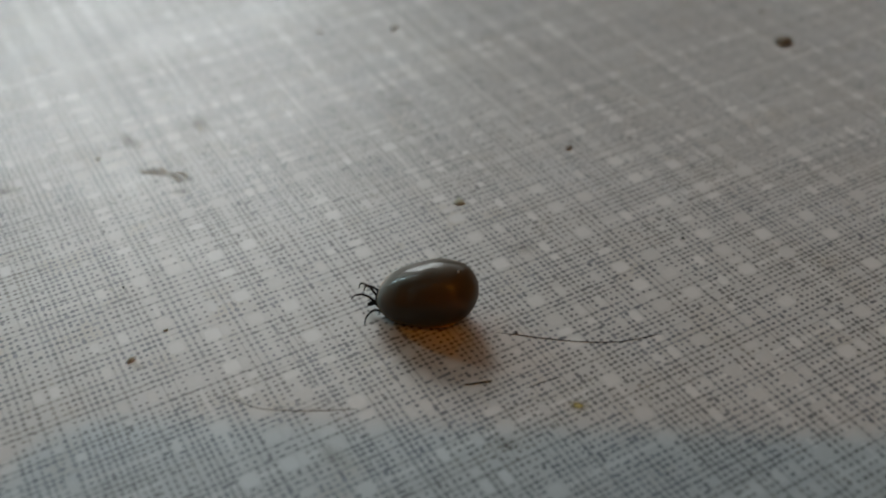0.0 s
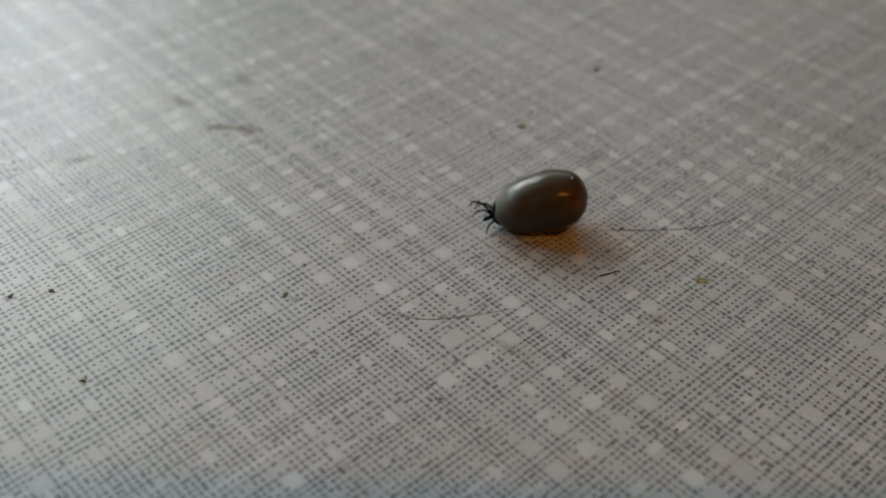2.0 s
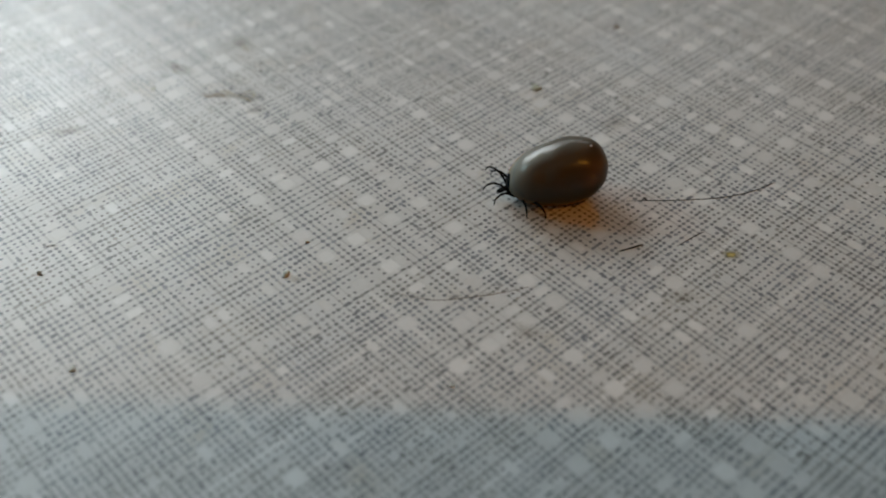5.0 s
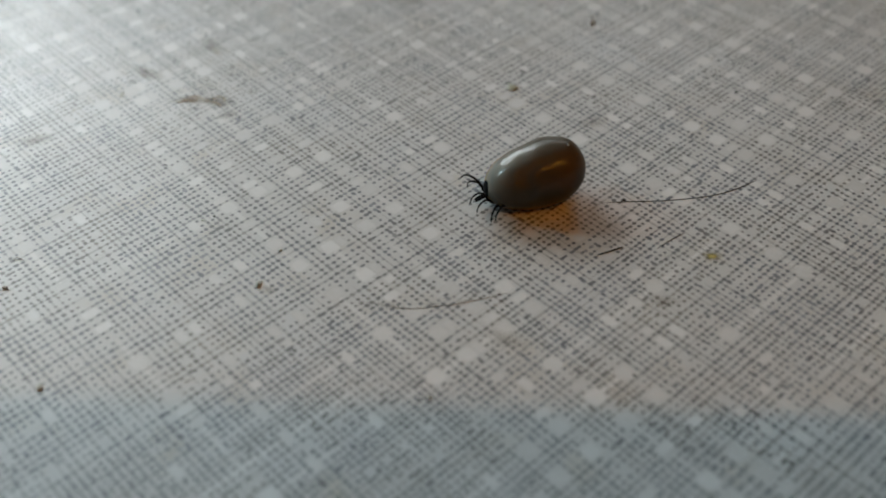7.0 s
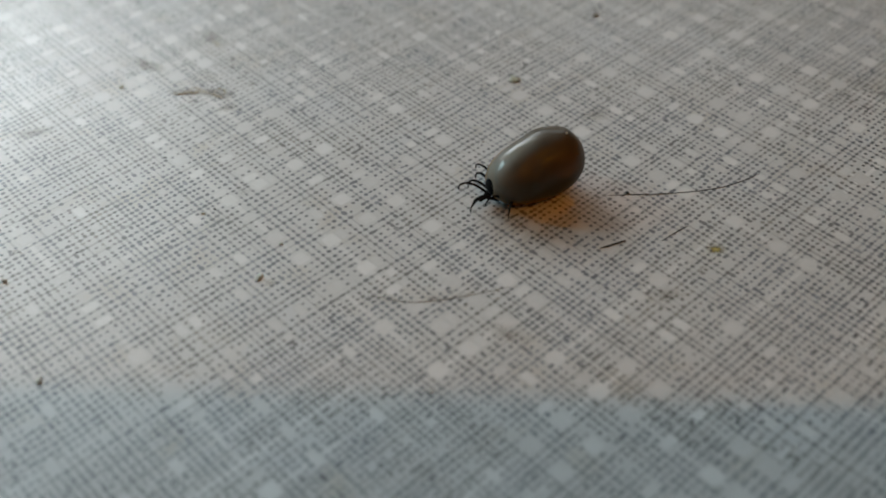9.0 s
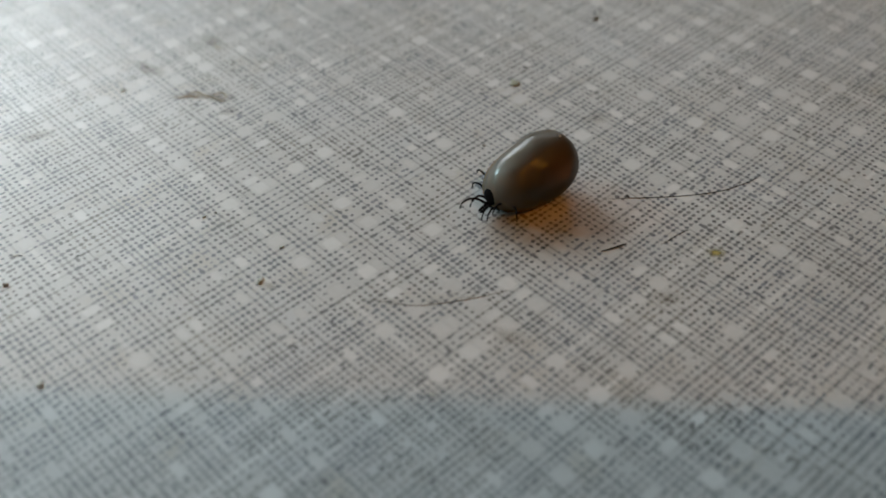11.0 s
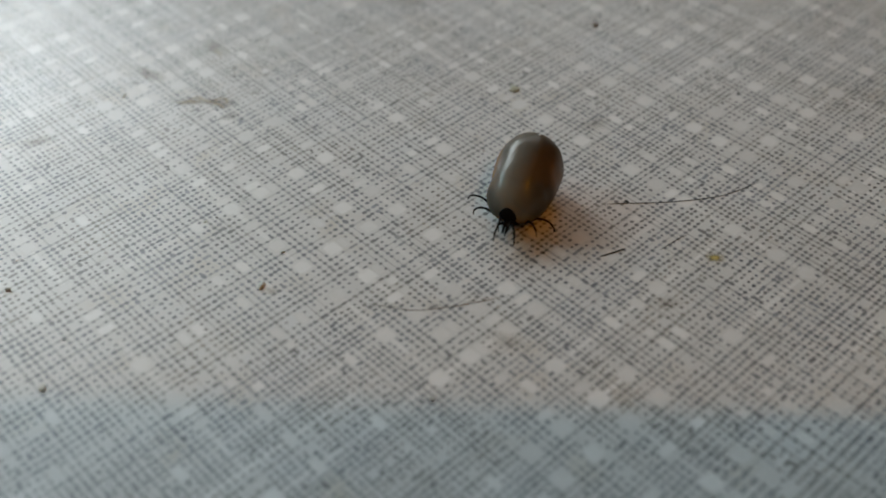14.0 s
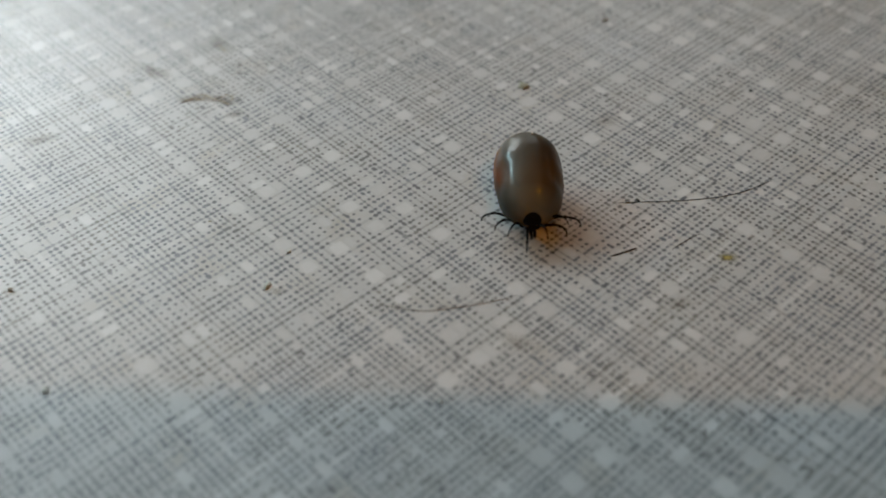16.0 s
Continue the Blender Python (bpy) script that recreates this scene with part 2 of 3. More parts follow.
def weave():
    rng = random.Random(4)
    us, mid_u, cu, wu, at_u = thread_lines(185, rng, THICK_U, PITCH_U)
    vs, mid_v, cv, wv, at_v = thread_lines(185, rng, THICK_V, PITCH_V)
    r = np.random.RandomState(7)
    u, v = [a.ravel() for a in np.meshgrid(us, vs, indexing="ij")]
    # some threads are printed more heavily than others, and the strength wanders along each
    heavy = [a.ravel() for a in np.meshgrid(r.uniform(0.91, 1.09, len(us)), r.uniform(0.91, 1.09, len(vs)), indexing="ij")]
    heavy = heavy[0] * heavy[1]
    su, sv = [a.ravel() for a in np.meshgrid(mid_u, mid_v, indexing="ij")]
    # a thick thread carries fewer dots than its neighbours, and none where two of them cross
    full_u, full_v = np.where(r.rand(len(us)) < 0.4, 0.84, 0.97), np.where(r.rand(len(vs)) < 0.4, 0.84, 0.97)
    few_u, few_v = [a.ravel() for a in np.meshgrid(full_u, full_v, indexing="ij")]
    # two wide threads leave a blank square, narrower ones more seldom
    wide = (wu > 1.2)[:, None].astype(int) + (wv > 1.2)[None, :]
    square = r.rand(*wide.shape) < np.array([0.20, 0.42, 0.90])[wide]
    open_square = square[np.ix_(at_u, at_v)].ravel()
    there = np.where(su & sv & open_square, 0.0, np.where(su, few_u, np.where(sv, few_v, 0.99)))
    n = len(u)
    there = r.rand(n) < there
    # along some threads the dots are drawn out into dashes
    dash = np.tile(np.where(r.rand(len(vs)) < 0.35, 0.10, 0.02), len(us))
    dash_v = np.repeat(np.where(r.rand(len(us)) < 0.30, 0.09, 0.02), len(vs))[there]
    u, v, su, sv, heavy, dash = u[there], v[there], su[there], sv[there], heavy[there], dash[there]
    n = len(u)
    # some dots run into their neighbours along one thread or the other
    long_u = r.rand(n) < dash
    long_v = (r.rand(n) < dash_v) & ~long_u
    small = np.where(su | sv, 0.84, 1.03) * heavy
    hu = 0.216 * small * r.uniform(0.90, 1.10, n) * np.where(long_u, 1.6, 1.0)
    hv = 0.193 * small * r.uniform(0.90, 1.10, n) * np.where(long_v, 1.6, 1.0)
    u = u + r.normal(0, 0.034, n) + np.where(long_u, 0.2, 0)
    v = v + r.normal(0, 0.034, n) + np.where(long_v, 0.2, 0)
    # the point whose distances along the two skewed directions are u and v
    au, av = radians(TURN_U), radians(TURN_V)
    det = math.cos(au) * math.cos(av) + math.sin(au) * math.sin(av)

    def place(p, q):
        return (p * math.cos(av) - q * math.sin(au)) / det, (p * math.sin(av) + q * math.cos(au)) / det + 90.0

    x, y = place(u, v)
    keep = (np.abs(x + 5) < 135) & (y > 25) & (y < 240)
    u, v, hu, hv = u[keep], v[keep], hu[keep], hv[keep]
    n = len(u)
    k = np.arange(8) * math.pi / 4
    pu = u[:, None] + hu[:, None] * np.cos(k) * r.uniform(0.84, 1.16, (n, 8))
    pv = v[:, None] + hv[:, None] * np.sin(k) * r.uniform(0.84, 1.16, (n, 8))
    co = np.empty((n, 8, 3), np.float32)
    px, py = place(pu, pv)
    co[..., 0], co[..., 1], co[..., 2] = px * MM, py * MM, (0.012 + 0.008 * r.rand(n, 1)) * MM
    print_sheet("dot_print", co, ink, "dark grey printed weave dots")

    # the threads themselves: faint grey along the rows of dots, lighter along the thick threads
    for name, label, tone, lines, breadth, z in (
            ("thread_print", "faint grey printed threads", thread_ink, (us[~mid_u], vs[~mid_v]), (0.15, 0.27), 0.0070),
            ("thick_thread_print", "off-white printed thick threads", thick_ink, (cu[wu > 1.2], cv[wv > 1.2]), (0.34, 0.46), 0.0055)):
        patches = []
        for side in (0, 1):
            for line in lines[side]:
                at = -140.0
                while at < 150.0:
                    run, gap = rng.uniform(5.0, 22.0), rng.uniform(0.5, 9.0)
                    p, q, h = np.linspace(at, at + run, 5), line + np.zeros(5), rng.uniform(*breadth) / 2 * np.array([0.3, 1.0, 1.0, 1.0, 0.3])
                    h = h * (1 + 0.2 * r.uniform(-1, 1, 5))
                    p, q = np.concatenate([p, p[::-1]]), np.concatenate([q - h, (q + h)[::-1]])
                    patches.append((q, p) if side == 0 else (p, q))
                    at += run + gap
        px, py = place(np.array([a for a, _ in patches]), np.array([b for _, b in patches]))
        seen = (np.abs(px + 5).max(1) < 135) & (py.min(1) > 25) & (py.max(1) < 240)
        px, py = px[seen], py[seen]
        # patches of the two directions lie at heights of their own
        high = z + 0.0012 * r.rand(len(px), 1) + np.zeros_like(px)
        print_sheet(name, np.stack([px, py, high], -1).astype(np.float32) * MM, tone, label)

    # soft light squares where two thick threads cross
    a, b = [g.ravel() for g in np.meshgrid(cu, cv, indexing="ij")]
    wa, wb = [g.ravel() for g in np.meshgrid(wu, wv, indexing="ij")]
    x, y = place(a, b)
    keep = (np.abs(x + 5) < 135) & (y > 25) & (y < 240) & square.ravel()
    a, b, wa, wb = a[keep], b[keep], wa[keep], wb[keep]
    n = len(a)
    k = np.arange(16) * math.pi / 8
    round_u = np.sign(np.cos(k)) * np.abs(np.cos(k)) ** 0.42
    round_v = np.sign(np.sin(k)) * np.abs(np.sin(k)) ** 0.42
    for name, less, z, tone in (("square_print", 0.0, 0.0085, rim_ink), ("square_heart_print", 0.28, 0.0105, light_ink)):
        px, py = place(a[:, None] + (wa[:, None] - less) / 2 * round_u * r.uniform(0.88, 1.12, (n, 16)), b[:, None] + (wb[:, None] - less) / 2 * round_v * r.uniform(0.88, 1.12, (n, 16)))
        co = np.stack([px * MM, py * MM, np.full_like(px, z * MM)], -1).astype(np.float32)
        print_sheet(name, co, tone, "off-white printed weave squares")


def print_sheet(name, co, mat, label):
    """Flat patches of ink, each a face of as many corners as co has, in one mesh on the table top."""
    n, k = co.shape[:2]
    me = bpy.data.meshes.new(name)
    me.vertices.add(n * k)
    me.loops.add(n * k)
    me.polygons.add(n)
    me.vertices.foreach_set("co", co.ravel())
    me.loops.foreach_set("vertex_index", np.arange(n * k, dtype=np.int32))
    me.polygons.foreach_set("loop_start", np.arange(0, n * k, k, dtype=np.int32))
    me.update(calc_edges=True)
    me.materials.append(mat)
    ob = new(name, me)
    ob.parent = dining_table
    return tagged(ob, label, kind="stuff")


weave()

# ---- the lamp above and the phone that films ----
def pendant():
    lamp = tagged(new("pendant_lamp"), "warm glowing bulb hanging from the ceiling", "lamp")
    lamp.location = BULB
    m, tree, b = material("glowing_bulb", (1, 0.8, 0.5), 0.4)
    b.inputs["Emission Color"].default_value = (*BULB_COLOUR, 1)
    b.inputs["Emission Strength"].default_value = BULB_STRENGTH
    bm = bmesh.new()
    bmesh.ops.create_icosphere(bm, subdivisions=2, radius=0.0125)
    for v in bm.verts:
        if v.co.z > 0.004:
            v.co.z = 0.004 + (v.co.z - 0.004) * 2.0
    part("bulb", bm, m, lamp)
    part("socket", tube(bmesh.new(), [(0, 0, 0.019), (0, 0, 0.024), (0, 0, 0.055), (0, 0, 0.06)], [0.006, 0.010, 0.010, 0.004], 16), steel, lamp, "metal socket")
    part("cord", tube(bmesh.new(), [(0, 0, 0.058), (0, 0, Z1 - BULB.z)], [0.003, 0.003], 8), steel, lamp)
    return lamp


pendant()


def phone():
    """The phone in whose shadow the lower edge of the view lies: its back faces the table, the lens in it."""
    p = tagged(new("phone"), "dark phone held over the table, filming", "phone")
    dark = plain("phone_back", (0.02, 0.02, 0.022), (0.03, 0.03, 0.032), 60.0, 0.5)
    bm = box(bmesh.new(), -0.0115, -0.046, 0.0160, 0.134, 0.0295, 0.0190)
    upright = [e for e in bm.edges if abs(e.verts[0].co.z - e.verts[1].co.z) > 0.001]
    bmesh.ops.bevel(bm, geom=upright, offset=0.009, segments=6, affect="EDGES", profile=0.5)
    bm.transform(pose(0, -0.0003, 0, 0, 0, -2.0))
    part("body", bm, dark, p, smooth=False)
    return p


filming_phone = phone()

# ---- the tick ----
LONG, WIDE = 4.66, 3.12


def tick_skin():
    """Stretched grey-brown skin, paler towards the head."""
    m, tree, b = material("tick_skin", (0.12, 0.09, 0.07), 0.22, ior=1.37, spec=0.35)
    b.inputs["Specular Tint"].default_value = (1.0, 0.90, 0.76, 1)
    b.inputs["Coat IOR"].default_value = 1.40
    c = coords(tree)
    big, fine = noise_node(tree, c, 260.0, 3.0), noise_node(tree, c, 2600.0, 4.0)
    split = tree.nodes.new("ShaderNodeSeparateXYZ")
    tree.links.new(c, split.inputs[0])
    along = node(tree, "ShaderNodeMapRange", From_Min=-LONG * MM, From_Max=LONG * MM, To_Min=0.0, To_Max=1.0)
    tree.links.new(split.outputs[0], along.inputs["Value"])
    tone = ramp(tree, along.outputs[0], [(0.0, (0.026, 0.021, 0.014)), (0.45, (0.025, 0.022, 0.016)), (0.78, (0.046, 0.043, 0.034)), (1.0, (0.110, 0.105, 0.088))])
    tone = mix(tree, 0.5, tone, mix(tree, 1.0, tone, ramp(tree, big, [(0.3, (0.7, 0.7, 0.7)), (0.7, (1.2, 1.2, 1.2))]), "MULTIPLY"))
    # shade painted into the colour: one flank darkened where little light falls, back and other side paler
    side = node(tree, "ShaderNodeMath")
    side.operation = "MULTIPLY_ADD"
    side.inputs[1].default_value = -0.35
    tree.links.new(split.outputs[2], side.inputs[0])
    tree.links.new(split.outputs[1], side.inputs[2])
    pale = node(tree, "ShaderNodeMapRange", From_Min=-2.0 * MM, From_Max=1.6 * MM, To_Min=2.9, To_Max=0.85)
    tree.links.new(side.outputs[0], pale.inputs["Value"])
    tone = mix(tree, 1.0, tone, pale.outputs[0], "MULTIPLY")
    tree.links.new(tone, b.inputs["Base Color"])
    rough = node(tree, "ShaderNodeMapRange", From_Min=0.3, From_Max=0.7, To_Min=0.42, To_Max=0.52)
    tree.links.new(noise_node(tree, c, 900.0, 4.0), rough.inputs["Value"])
    tree.links.new(rough.outputs[0], b.inputs["Roughness"])
    b.inputs["Coat Weight"].default_value = 0.6
    b.inputs["Coat Roughness"].default_value = 0.15
    rings = tree.nodes.new("ShaderNodeMapping")
    rings.inputs["Scale"].default_value = (1.0, 0.12, 0.12)
    tree.links.new(c, rings.inputs[0])
    wrinkle = node(tree, "ShaderNodeBump", Strength=1.0, Distance=0.000022)
    tree.links.new(noise_node(tree, rings.outputs[0], 12000.0, 1.0, 0.5), wrinkle.inputs["Height"])
    tree.links.new(wrinkle.outputs[0], b.inputs["Coat Normal"])
    bump(tree, b, fine, 0.25, 0.00002)
    # the blood-filled body lets some light through, tinted orange; less on the back and one flank, graded to keep the
    # side in view dark as if shaded
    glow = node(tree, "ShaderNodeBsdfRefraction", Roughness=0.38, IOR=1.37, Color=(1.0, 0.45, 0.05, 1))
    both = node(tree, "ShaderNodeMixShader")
    height_side = node(tree, "ShaderNodeMath")
    height_side.operation = "MULTIPLY_ADD"
    height_side.inputs[1].default_value = 0.7
    tree.links.new(split.outputs[1], height_side.inputs[0])
    tree.links.new(split.outputs[2], height_side.inputs[2])
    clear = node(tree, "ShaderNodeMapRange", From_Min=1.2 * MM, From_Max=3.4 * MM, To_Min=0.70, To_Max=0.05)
    tree.links.new(height_side.outputs[0], clear.inputs["Value"])
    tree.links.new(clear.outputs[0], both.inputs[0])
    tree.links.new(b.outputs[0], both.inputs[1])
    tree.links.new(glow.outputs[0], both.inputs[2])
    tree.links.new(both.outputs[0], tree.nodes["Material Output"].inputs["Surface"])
    return m


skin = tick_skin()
bead_white = plain("fleck_white", (0.70, 0.70, 0.68), (0.80, 0.80, 0.78), 900.0, 0.15)
chitin = plain("tick_chitin", (0.005, 0.004, 0.004), (0.011, 0.009, 0.008), 900.0, 0.5, 0.00001, dull=True)


def swell(x, peak, rear, front):
    """How full the abdomen is at x, from 0 at both ends to 1 at the peak; rear, front: pairs of powers."""
    n, m = front if x > peak else rear
    t = (x - peak) / (1 - peak) if x > peak else (peak - x) / (1 + peak)
    return max(1.0 - min(t, 1.0) ** n, 0.0) ** (1 / m)


def near(a, b, width):
    return math.exp(-((a - b) / width) ** 2)


def abdomen(x, y, z):
    """A point of the unit ball brought onto the abdomen, in millimetres: an egg lying on the table, high and round behind, sloping down to a
    blunt front, with a dent in each flank and a crease along the upper side."""
    a = math.degrees(math.atan2(z, y))
    a = a + 360 if a < -90 else a
    c, s = math.cos(radians(a)), math.sin(radians(a))
    mid = 2.45 - 0.62 * (x + 0.3)
    wide = WIDE * swell(x, -0.18, (2.6, 2.1), (2.9, 2.1))
    tall = (5.85 - mid) * swell(x, -0.30, (2.8, 2.1), (1.55, 1.9)) if s > 0 else (mid + 0.35) * swell(x, -0.12, (1.55, 1.7), (2.6, 2.0))
    # the flanks: a deep dent on one side, a shallow one with a crease on the other
    out = 1.0 - 0.085 * near(x, 0.20, 0.27) * near(a, 148, 24) - 0.055 * near(x, 0.28, 0.20) * near(a, 178, 26)
    out += 0.035 * near(x, -0.15, 0.16) * near(a, 140, 20)
    out -= 0.06 * near(x, 0.32, 0.16) * near(a, 42, 22) + 0.035 * near(x, 0.38, 0.12) * near(a, 8, 20)
    out -= 0.018 * near(x, 0.12, 0.42) * near(a, 58 - 14 * x, 6)
    z = mid + tall * s * out
    if z < 0.5:
        z = 0.5 - 0.48 * math.tanh((0.5 - z) / 0.9)
    return Vector((x * LONG, wide * math.copysign(abs(c) ** 0.94, c) * out, z))


def tick_body():
    bm = bmesh.new()
    bmesh.ops.create_uvsphere(bm, u_segments=96, v_segments=72, radius=1.0, matrix=Matrix.Rotation(radians(90), 4, "Y"))
    for v in bm.verts:
        p = abdomen(*v.co)
        p *= 1.0 + 0.012 * noise.noise(p * 0.7)
        v.co = p * MM
    return bm


def shield():
    """The dark plate behind the head, lying on the front of the abdomen."""
    bm = bmesh.new()
    rings = []
    for i in range(7):
        q = i / 6
        rings.append([])
        for j in range(20):
            a = 2 * math.pi * j / 20
            up, across = 0.27 * q * math.cos(a) + 0.05, 0.225 * q * math.sin(a) * (1.0 - 0.08 * math.cos(a))
            x = math.sqrt(max(0.0, 1 - up**2 - across**2))
            p = abdomen(x, across, up)
            p.x += 0.10 * (1 - q**3) + 0.015
            rings[-1].append(bm.verts.new(p * MM))
    for r, s in zip(rings[1:], rings[2:]):
        for j in range(20):
            bm.faces.new((r[j], r[(j + 1) % 20], s[(j + 1) % 20], s[j]))
    for j in range(20):
        bm.faces.new((rings[1][j], rings[1][(j + 1) % 20], rings[0][0])) if j else None
    bm.faces.new((rings[1][0], rings[1][1], rings[0][0]))
    bmesh.ops.delete(bm, geom=[v for v in bm.verts if not v.link_faces], context="VERTS")
    bmesh.ops.recalc_face_normals(bm, faces=bm.faces)
    return bm


def mouth():
    """The short head with two palps side by side."""
    bm = bmesh.new()
    tube(bm, [Vector(p) * MM for p in ((4.25, 0, 1.25), (4.6, 0, 1.15), (4.95, 0, 1.0), (5.05, 0, 0.96))], [0.30 * MM, 0.36 * MM, 0.28 * MM, 0.1 * MM], 12, 0.75)
    return bm


def palp(side):
    return tube(bmesh.new(), [Vector((x, side * y, z)) * MM for x, y, z in ((4.8, 0.14, 1.02), (5.15, 0.17, 0.88), (5.5, 0.14, 0.72), (5.66, 0.12, 0.66))], [0.10 * MM, 0.13 * MM, 0.11 * MM, 0.03 * MM], 8)


# pair: place of the joint, reach and drop of the tip
LEGS = {1: (4.35, 0.40, 0.75, 2.90, 0.72), 2: (4.00, 0.80, 0.70, 2.40, 0.68), 3: (3.50, 1.20, 0.65, 2.40, 0.63), 4: (2.90, 1.50, 0.60, 3.00, 0.58)}


def tick_leg(reach, drop):
    """Six jointed pieces, arched, thinning to a bent foot."""
    pts = [(0, 0, 0), (0.15, 0, 0.12), (0.32, 0, 0.32), (0.58, 0, 0.48), (0.82, 0, 0.34), (0.97, 0, -0.18), (0.96, 0, -1.0)]
    pts = [Vector((x * reach, 0.02 * math.sin(9 * x), z * (0.95 if z > 0 else drop))) * MM for x, _, z in pts]
    fine = curve_points(pts, 6)
    n = len(fine) - 1
    thick = [0.15, 0.15, 0.125, 0.115, 0.10, 0.08, 0.045]
    radii = []
    for i in range(n + 1):
        k = min(i / 6, 5.999)
        a = int(k)
        joint = 1.0 - 0.28 * math.exp(-((k - round(k)) / 0.12) ** 2)
        radii.append((thick[a] + (thick[a + 1] - thick[a]) * (k - a)) * joint * MM)
    return tube(bmesh.new(), fine, radii, 8)


def build_tick():
    t = tagged(new("tick"), "engorged glossy grey-brown tick crawling on the table", "tick")
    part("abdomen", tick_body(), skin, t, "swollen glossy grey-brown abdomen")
    part("shield", shield(), chitin, t, "small dark plate behind the head")
    head = part("head", mouth(), chitin, t, "short black head")
    for side in (1, -1):
        part("palp", palp(side), chitin, head)
    # a white bead makes the small bright spot at the rear of the back
    fleck = bmesh.new()
    bmesh.ops.create_icosphere(fleck, subdivisions=2, radius=0.12 * MM)
    fleck.transform(Matrix.Translation((abdomen(-0.62, 0.10, 0.78) + Vector((0, 0, 0.02))) * MM))
    part("fleck", fleck, bead_white, t, "tiny glossy white fleck")
    legs = {}
    for pair, (x, y, z, reach, drop) in LEGS.items():
        for side, letter in ((1, "L"), (-1, "R")):
            legs[f"{letter}{pair}"] = part("leg", tick_leg(reach, drop), chitin, t, "thin black jointed leg")
    return t, legs


tick, tick_legs = build_tick()

# ---- dirt and hairs on the table ----
hair_dark = plain("hair_dark", (0.005, 0.005, 0.005), (0.012, 0.011, 0.010), 800.0, 0.8, dull=True)
fibre_tan = plain("fibre_tan", (0.14, 0.125, 0.105), (0.22, 0.20, 0.17), 700.0, 0.9, dull=True)
fibre_white = plain("fibre_white", (0.70, 0.70, 0.70), (0.80, 0.80, 0.80), 700.0, 0.5)
shred_brown = plain("shred_brown", (0.34, 0.30, 0.21), (0.52, 0.47, 0.36), 1500.0, 0.8, 0.00003, dull=True)
crumb_black = plain("crumb_black", (0.012, 0.011, 0.010), (0.035, 0.031, 0.028), 900.0, 0.6, 0.00002)
crumb_tan = plain("crumb_tan", (0.30, 0.30, 0.22), (0.52, 0.52, 0.40), 900.0, 0.7, 0.00003)
crumb_brown = plain("crumb_brown", (0.14, 0.11, 0.08), (0.27, 0.23, 0.17), 900.0, 0.7, 0.00003)
crumb_grey = plain("crumb_grey", (0.42, 0.44, 0.40), (0.66, 0.68, 0.62), 900.0, 0.7, 0.00003)


def strand(name, label, mat, points, radius, lift=0.0, category="hair"):
    fine = curve_points([(x * MM, y * MM, (radius * 0.3 + 0.013 + lift * (1 if 0 < i < len(points) - 1 else 0)) * MM) for i, (x, y) in enumerate(points)], 6)
    n = len(fine) - 1
    radii = [radius * MM * (0.35 + 0.65 * min(1.0, 4 * (i / n), 4 * (1 - i / n) + 0.1)) for i in range(n + 1)]
    return tagged(link(name, tube(bmesh.new(), fine, radii, 6, 0.55), mat), label, category)


strand("hair", "long thin dark hair curving on the table", hair_dark, [(2.2, 79.6), (4.0, 79.3), (7.0, 78.7), (10.1, 78.3), (12.9, 78.3), (15.3, 78.8), (17.0, 79.4)], 0.048, 0.0)
strand("hair", "short straight dark hair on the table", hair_dark, [(-0.7, 72.9), (0.5, 73.1), (1.8, 73.4)], 0.095)
strand("hair", "short faint grey hair on the table", hair_dark, [(4.7, 72.5), (6.3, 73.3), (7.8, 73.9)], 0.045)
strand("fibre", "thin tan fibre stuck to the table", fibre_tan, [(-21.3, 71.9), (-19.2, 70.8), (-17.4, 70.1), (-14.5, 69.9), (-12.1, 69.9), (-9.6, 70.1)], 0.04, 0.0, "fibre")
for points, thick in (([(-35.6, 106.1), (-35.0, 105.6), (-34.2, 105.8), (-33.6, 105.4), (-33.0, 105.9)], 0.17), ([(-34.1, 106.2), (-33.2, 106.3), (-32.6, 105.5), (-31.9, 105.0)], 0.12),
                      ([(-31.6, 105.2), (-30.9, 105.6), (-30.4, 105.1), (-30.6, 104.4)], 0.13), ([(-31.8, 104.8), (-31.2, 104.3), (-30.8, 103.7)], 0.16), ([(-31.0, 115.4), (-30.6, 114.6), (-30.3, 113.8)], 0.12)):
    strand("plant_shred", "dry ragged brown plant shred on the table", shred_brown, points, thick * 0.6, 0.0, "plant shred")
strand("fibre", "tiny curled white fibre on the table", fibre_white, [(-50.8, 84.3), (-50.4, 84.6), (-50.0, 84.5), (-49.7, 84.2)], 0.05, 0.05, "fibre")
strand("fibre", "thin white fibre on the table", fibre_white, [(-20.8, 89.0), (-19.7, 89.1), (-18.8, 89.2)], 0.03, 0.03, "fibre")


def crumb(x, y, size, mat, label, seed, tall=0.24, long=1.0):
    """A ragged lump lying on the table."""
    bm = bmesh.new()
    bmesh.ops.create_icosphere(bm, subdivisions=2, radius=1.0)
    off = Vector((seed * 3.1, seed * 1.7, seed * 0.9))
    for v in bm.verts:
        k = 0.75 + 0.75 * noise.noise(v.co * 1.4 + off) + 0.3 * noise.noise(v.co * 4.0 + off)
        p = v.co * max(k, 0.25) * size * 0.42
        v.co = Vector((p.x * long, p.y, p.z * tall)) * MM
    low = min(v.co.z for v in bm.verts)
    for v in bm.verts:
        v.co.z -= low - 0.012 * MM
    ob = tagged(link("crumb", bm, mat), label, "crumb", "crumbs on the table")
    ob.matrix_world = pose(x * MM, y * MM, 0, 0, 0, seed * 67.0)
    return ob


